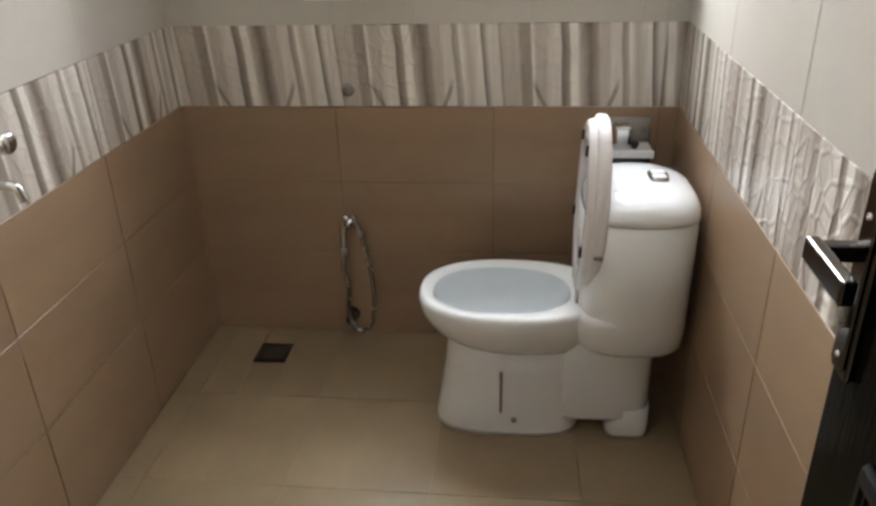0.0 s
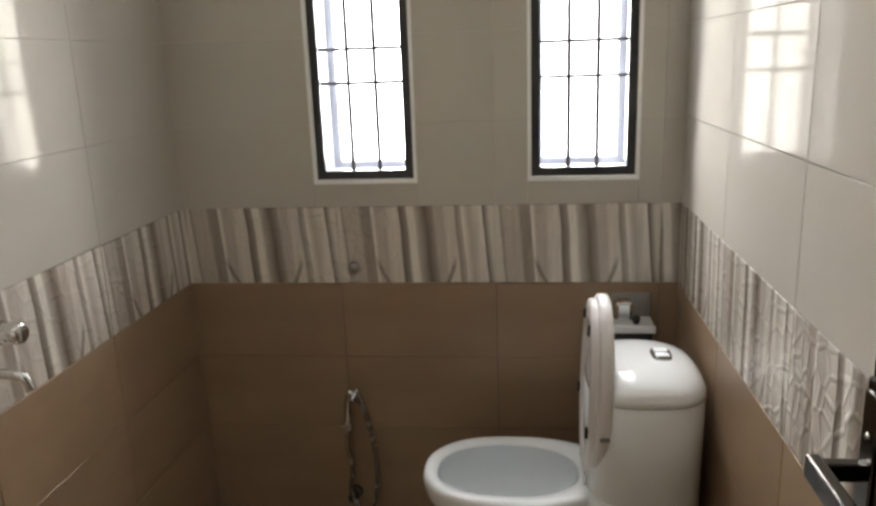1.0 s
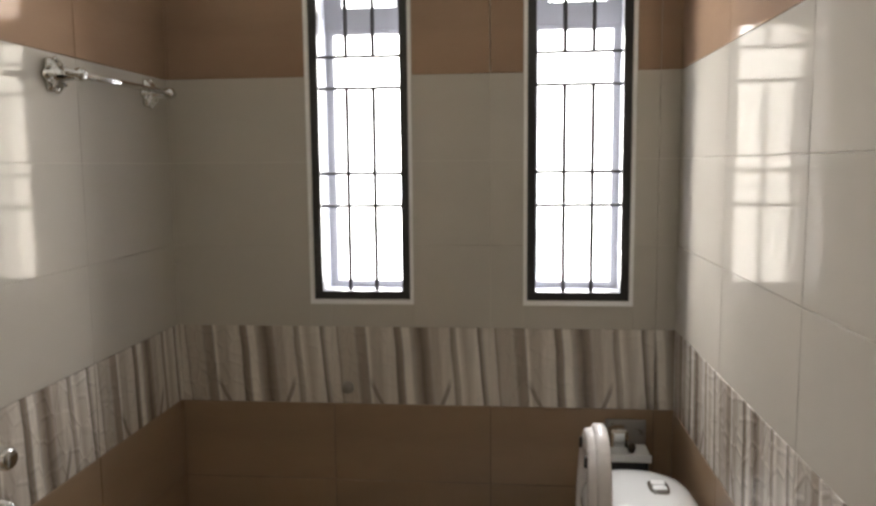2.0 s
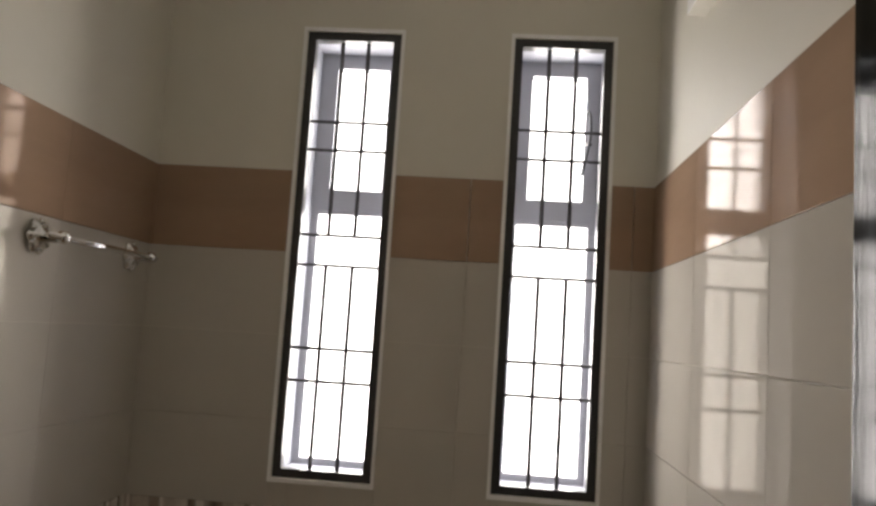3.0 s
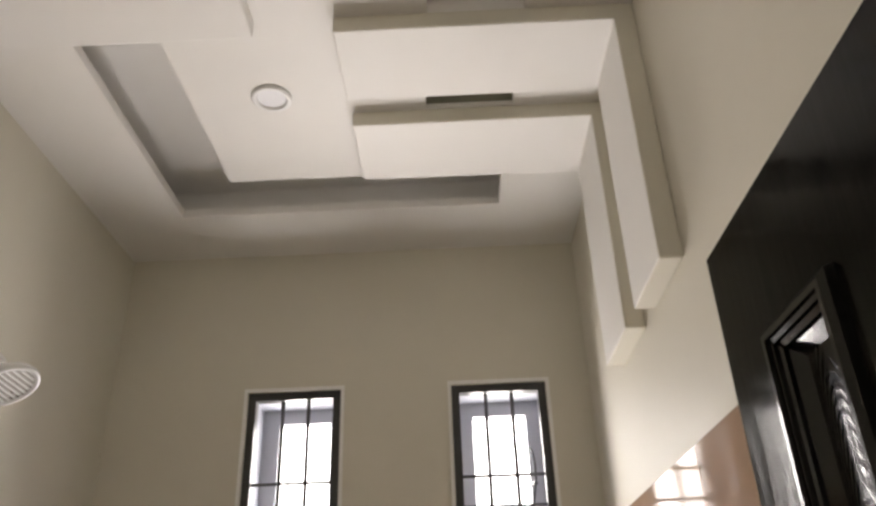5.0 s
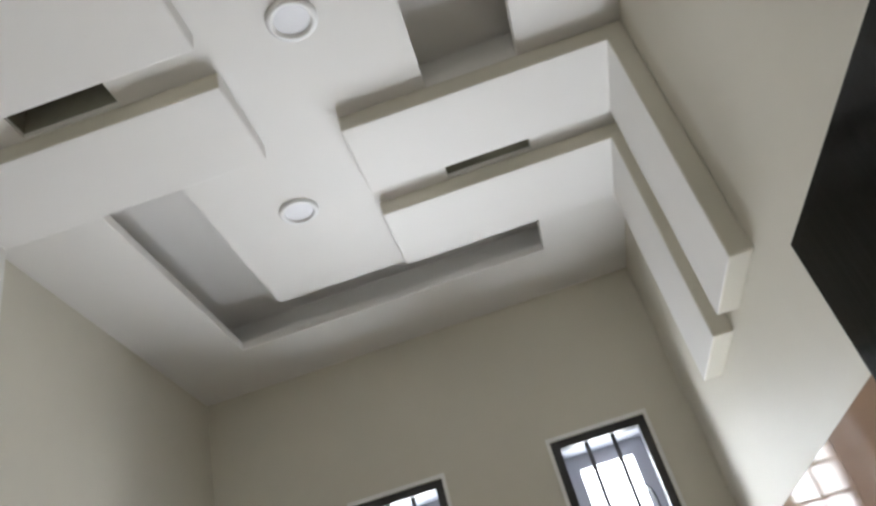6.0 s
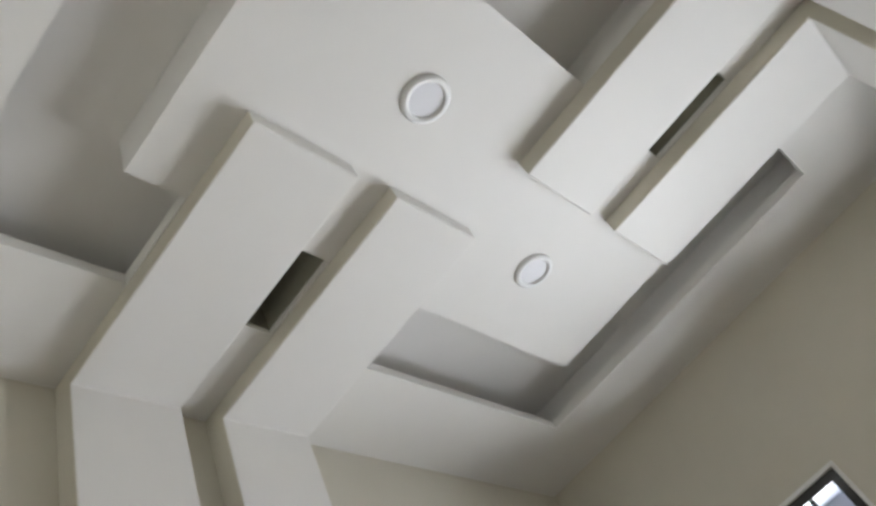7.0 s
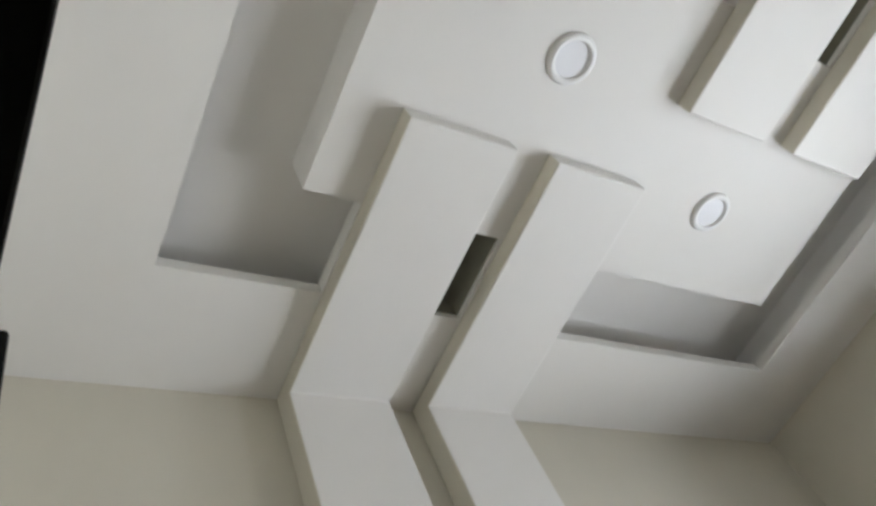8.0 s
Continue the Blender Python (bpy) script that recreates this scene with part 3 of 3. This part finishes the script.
    seat.location = (0.262, 0, 0)
    seat.rotation_euler = (0, radians(2), 0)
    rim = bmesh.new()
    outer = [seat_ring(0.0, 0.955), seat_ring(-0.016, 0.94), seat_ring(-0.019, 0.9), seat_ring(-0.019, 0.72), seat_ring(-0.012, 0.66), seat_ring(0.003, 0.655)]
    loft(rim, outer, False, False)
    part("seat_ring", rim, SEAT, seat, smooth=True)
    for a in (0.5, 1.9, -0.5, -1.9):
        ya, za = 0.150 * math.sin(a), 0.655 + 0.2 * math.cos(a)
        part("bumper", boxed(-0.026, -0.015, ya - 0.008, ya + 0.008, za - 0.014, za + 0.014, bevel=0.003), RUBBER, seat, "dark rubber bumper")
    for s in (-1, 1):
        part("hinge", lathe(bmesh.new(), [(0.0, 0.05), (0.010, 0.05), (0.012, 0.045), (0.012, 0.003), (0.016, 0)], 14, pose(0.272, s * 0.075, 0.395)), CHROME, t, smooth=True)
    return t


toilet()


# ---------------------------------------------------------------- spray, drain, taps
def bidet_spray(x):
    y = YB
    b = thing("bidet_spray", "chrome hand spray with hose hanging on the wall", "bidet spray", (x, y, 0))
    part("holder", lathe(bmesh.new(), [(0.022, 0), (0.022, 0.006), (0.010, 0.01), (0.010, 0.04), (0.0, 0.04)], 20, pose(0.004, 0, 0.415, 90)), CHROME, b, smooth=True)
    part("spray_head", tube(bmesh.new(), curve_points([(-0.012, -0.045, 0.34), (-0.010, -0.046, 0.40), (0.0, -0.052, 0.445), (0.014, -0.078, 0.462)]), 0.0125, 12), CHROME, b, smooth=True)
    part("collar", tube(bmesh.new(), [(-0.013, -0.045, 0.315), (-0.012, -0.045, 0.345)], 0.010, 12), SILVER, b, smooth=True)
    part("valve", tube(bmesh.new(), [(-0.010, 0, 0.055), (-0.010, -0.05, 0.055)], 0.018, 14), DARKMETAL, b, smooth=True)
    part("hose", tube(bmesh.new(), curve_points([(-0.013, -0.045, 0.32), (-0.018, -0.05, 0.25), (-0.004, -0.05, 0.18), (-0.014, -0.05, 0.09), (0.012, -0.06, 0.030), (0.045, -0.062, 0.022), (0.072, -0.058, 0.06),
                                                 (0.080, -0.05, 0.17), (0.070, -0.046, 0.28), (0.052, -0.045, 0.37), (0.032, -0.042, 0.435), (0.022, -0.036, 0.455)]), 0.0078, 10), SATIN, b, smooth=True)
    part("valve_rose", lathe(bmesh.new(), [(0.026, 0), (0.024, 0.006), (0, 0.006)], 20, pose(-0.010, 0, 0.055, 90)), DARKMETAL, b)
    return b


bidet_spray(-0.475)


def floor_drain(x, y):
    d = thing("floor_drain", "square dark metal floor drain grate in the tiles", "floor drain", (x, y, FZ + 0.004))
    s = 0.055
    bm = bmesh.new()
    for a, b, c, e in ((-s, s, -s, -s + 0.01), (-s, s, s - 0.01, s), (-s, -s + 0.01, -s + 0.01, s - 0.01), (s - 0.01, s, -s + 0.01, s - 0.01)):
        box(bm, a, b, c, e, 0, 0.005)
    part("rim", bm, DARKMETAL, d)
    for i in range(7):
        part("slat", boxed(-s + 0.01, s - 0.01, -0.042 + i * 0.013, -0.036 + i * 0.013, 0.0005, 0.004), DARKMETAL, d)
    # flat dark sheet under the slats in place of a shaded hollow
    part("cup", boxed(-s + 0.008, s - 0.008, -s + 0.008, s - 0.008, -0.003, 0.0003), HOLLOW_SHADE, d)
    return d


floor_drain(-0.74, 2.815)


def wall_cap(x, z):
    c = thing("pipe_cap", "small round brown pipe cap on the printed tiles", "pipe cap", (x, YB, z))
    part("cap", lathe(bmesh.new(), [(0.0, 0.012), (0.015, 0.012), (0.018, 0.009), (0.020, 0)], 20, pose(0, 0, 0, 90)), STEEL, c, smooth=True)
    return c


wall_cap(-0.441, 0.868)


def paper_holder(x, z):
    p = thing("paper_holder", "chrome wall paper holder with a pale tray and dark underside", "paper holder", (x, YB, z))
    part("back_plate", boxed(-0.058, 0.066, -0.010, 0, -0.05, 0.085, bevel=0.004), STEEL, p)
    part("tray", boxed(-0.062, 0.066, -0.115, -0.010, -0.004, 0.008, bevel=0.004), CHINA, p, "pale glazed tray")
    part("lip", boxed(-0.062, 0.066, -0.121, -0.115, -0.010, 0.014, bevel=0.002), CHINA, p)
    part("underside", boxed(-0.058, 0.062, -0.105, -0.012, -0.055, -0.004, bevel=0.012), FRAME, p, "dark curved underside")
    part("cover", boxed(-0.052, 0.005, -0.075, -0.012, 0.008, 0.075, bevel=0.012), CHROME, p, "bent chrome cover")
    part("knob", lathe(bmesh.new(), [(0.0, 0.026), (0.010, 0.025), (0.013, 0.016), (0.008, 0.0)], 16, pose(0.012, -0.082, 0.008)), DARKMETAL, p, smooth=True)
    return p


paper_holder(0.432, 0.70)


def wall_mixer(y, z):
    m = thing("wall_mixer", "chrome wall tap with a curved spout below", "tap", (XL, y, z))
    part("body", tube(bmesh.new(), [(0.0, 0, 0), (0.05, 0, 0)], 0.026, 20), CHROME, m, smooth=True)
    part("handle", tube(bmesh.new(), [(0.05, 0, 0), (0.055, 0.0, 0), (0.095, 0, 0.0), (0.1, 0, 0)], [0.018, 0.024, 0.023, 0.018], 20), CHROME, m, smooth=True)
    part("rose", lathe(bmesh.new(), [(0.034, 0), (0.033, 0.005), (0.0, 0.007)], 24, pose(0, 0, 0, 0, 90)), CHROME, m)
    part("spout", tube(bmesh.new(), curve_points([(0.01, -0.055, -0.095), (0.06, -0.05, -0.070), (0.11, -0.043, -0.076), (0.125, -0.04, -0.106)]), 0.011, 14), CHROME, m, smooth=True)
    part("rose", lathe(bmesh.new(), [(0.026, 0), (0.025, 0.005), (0.0, 0.007)], 24, pose(0, -0.055, -0.095, 0, 90)), CHROME, m)
    return m


wall_mixer(1.998, 1.005)


def towel_rail(y0, y1, z):
    r = thing("towel_rail", "chrome towel rail with flower-shaped end brackets", "towel rail", (XL, y0, z))
    off = 0.07
    part("rail", tube(bmesh.new(), [(off, -0.065, 0), (off, y1 - y0 + 0.03, 0)], 0.008, 12), CHROME, r, smooth=True)
    for y in (0.0, y1 - y0):
        rose = bmesh.new()
        n = 48
        rings = []
        for rr, h in ((0.040, 0.0), (0.040, 0.008), (0.030, 0.018), (0.014, 0.024), (0.012, off)):
            ring = []
            for i in range(n):
                a = 2 * math.pi * i / n
                k = rr * (1 + (0.12 * math.cos(6 * a) if rr > 0.02 else 0))
                ring.append((h, y + k * math.cos(a), k * math.sin(a)))
            rings.append(ring)
        loft(rose, rings)
        bracket = part("bracket", rose, CHROME, r, smooth=True)
        for i in range(6):
            a = math.pi * i / 3 + math.pi / 6
            stud = [(0.0, -0.008), (0.006, -0.0055), (0.0085, 0.0), (0.006, 0.0055), (0.0, 0.008)]
            part("stud", lathe(bmesh.new(), stud, 12, pose(0.011, y + 0.036 * math.cos(a), 0.036 * math.sin(a), 0, 90)), CHROME, bracket, smooth=True)
        part("knuckle", lathe(bmesh.new(), [(0.0, -0.017), (0.010, -0.016), (0.016, -0.006), (0.016, 0.006), (0.010, 0.016), (0, 0.017)], 20, pose(off, y, 0, 90)), CHROME, r, smooth=True)
    return r


towel_rail(2.376, 2.85, 1.794)


def shower(x, y, z):
    s = thing("shower_head", "round white shower head on a short wall arm", "shower head", (x, y, z))
    tilt = pose(0, 0, 0, -7, -31, 0)
    head = part("head", lathe(bmesh.new(), [(0.0, 0.045), (0.013, 0.045), (0.016, 0.03), (0.036, 0.02), (0.056, 0.008), (0.061, -0.001), (0.060, -0.009), (0.051, -0.011), (0.049, -0.006), (0.0, -0.006)], 40, tilt), PLASTIC, s, smooth=True)
    face = lathe(bmesh.new(), [(0.0, -0.0075), (0.048, -0.0075), (0.048, -0.0065), (0, -0.0065)], 36, tilt)
    part("spray_face", face, STEEL, head, "grey nozzle plate")
    for i in range(-4, 5):
        wd = math.sqrt(max(0.047 ** 2 - (i * 0.0105) ** 2, 0.0001))
        bm = boxed(i * 0.0105 - 0.0022, i * 0.0105 + 0.0022, -wd, wd, -0.0105, -0.0070)
        bmesh.ops.transform(bm, matrix=tilt, verts=bm.verts)
        part("nozzle_rib", bm, PLASTIC, head)
    top = tilt @ Vector((0, 0, 0.04))
    wall = XL - x
    part("arm", tube(bmesh.new(), curve_points([(top.x, top.y, top.z), (top.x - 0.012, top.y, top.z + 0.022), (top.x - 0.06, 0, 0.088), (wall + 0.03, 0, 0.094), (wall, 0, 0.09)]), 0.010, 14), CHROME, s, smooth=True)
    part("rose", lathe(bmesh.new(), [(0.03, 0), (0.029, 0.006), (0.0, 0.008)], 24, pose(wall, 0, 0.09, 0, 90)), CHROME, s)
    return s


shower(-0.769, 2.02, 2.300)


# ---------------------------------------------------------------- tiles
TILE_MESH = {}


def tile_mesh(w, h, t, material):
    """One tile, its face towards -y, its back at y = t."""
    key = (round(w, 3), round(h, 3), t, material.name)
    if key not in TILE_MESH:
        bm = bmesh.new()
        e = 0.001 if material is BROWN else 0.0005
        ring = lambda d, y: [(-w / 2 + d, y, -h / 2 + d), (w / 2 - d, y, -h / 2 + d), (w / 2 - d, y, h / 2 - d), (-w / 2 + d, y, h / 2 - d)]
        loft(bm, [ring(0, t), ring(0, e), ring(e, 0)], True, True)
        bmesh.ops.recalc_face_normals(bm, faces=bm.faces)
        me = bpy.data.meshes.new("tile")
        bm.to_mesh(me)
        bm.free()
        me.materials.append(material)
        TILE_MESH[key] = me
    return TILE_MESH[key]


def cut(rect, holes):
    """What is left of a rectangle round the holes, as rectangles."""
    out = [rect]
    for a, b, c, d in holes:
        rest = []
        for x0, x1, z0, z1 in out:
            if b <= x0 or a >= x1 or d <= z0 or c >= z1:
                rest.append((x0, x1, z0, z1))
                continue
            if a > x0:
                rest.append((x0, a, z0, z1))
            if b < x1:
                rest.append((b, x1, z0, z1))
            m0, m1 = max(x0, a), min(x1, b)
            if c > z0:
                rest.append((m0, m1, z0, c))
            if d < z1:
                rest.append((m0, m1, d, z1))
        out = rest
    return out


def lay_tile(parent, m, w, h, material, thick=T + 0.003):
    ob = new("tile", tile_mesh(w, h, thick, material))
    ob.parent = parent
    ob.matrix_world = m
    return ob


G = 0.0022                                     # joint
ROW_MATS = [BROWN, BROWN, BROWN, TRUNK, CREAM, CREAM, CREAM, BAND]


def tile_wall(parent, u0, u1, start, place, holes=(), fine=False):
    """Rows of tiles from u0 to u1 with joints counted from start; place(u, z) gives the pose of a tile's centre."""
    k0 = math.floor((u0 - start) / TILE_W + 1e-4)
    for row, mat in enumerate(ROW_MATS):
        z0, z1 = ROWS_Z[row], ROWS_Z[row + 1]
        g = 0.0009 if mat is CREAM and fine else G
        k = k0
        while start + k * TILE_W < u1 - 1e-4:
            a, b = max(start + k * TILE_W, u0), min(start + (k + 1) * TILE_W, u1)
            k += 1
            if b - a < 0.004:
                continue
            for x0, x1, c, d in cut((a, b, z0, z1), holes):
                if x1 - x0 > 0.004 and d - c > 0.004:
                    lay_tile(parent, place((x0 + x1) / 2, (c + d) / 2), x1 - x0 - g, d - c - g, mat)


hole_rects = [(a - 0.012, b + 0.012, WZ0 - 0.014, WZ1 + 0.012) for a, b in WINDOWS]
tile_wall(wall_back, XL - 0.003, XR + 0.003, -0.487, lambda u, z: pose(u, YB, z), hole_rects, True)
tile_wall(wall_left, YN, YB + 0.003, YB + 0.003, lambda u, z: pose(XL, u, z, 0, 0, 90), (), True)
tile_wall(wall_right, YN, YB + 0.003, YB + 0.003, lambda u, z: pose(XR, u, z, 0, 0, -90))
tile_wall(wall_near, XL, DX0, YN, lambda u, z: pose(u, YN + T, z, 0, 0, 180))
FT = 0.4
for i in range(-1, 5):
    for j in range(0, 8):
        a, b = max(XL, XL + 0.08 + i * FT), min(XR, XL + 0.08 + (i + 1) * FT)
        c, d = max(YN - 0.23, YB - (j + 1) * FT), YB - j * FT
        if b - a > 0.01 and d - c > 0.01:
            for x0, x1, y0, y1 in cut((a, b, c, d), [(-0.796, -0.684, 2.759, 2.871)]):
                lay_tile(floor, pose((x0 + x1) / 2, (y0 + y1) / 2, FZ, -90), x1 - x0 - 0.0012, y1 - y0 - 0.0012, FLOOR, 0.003)
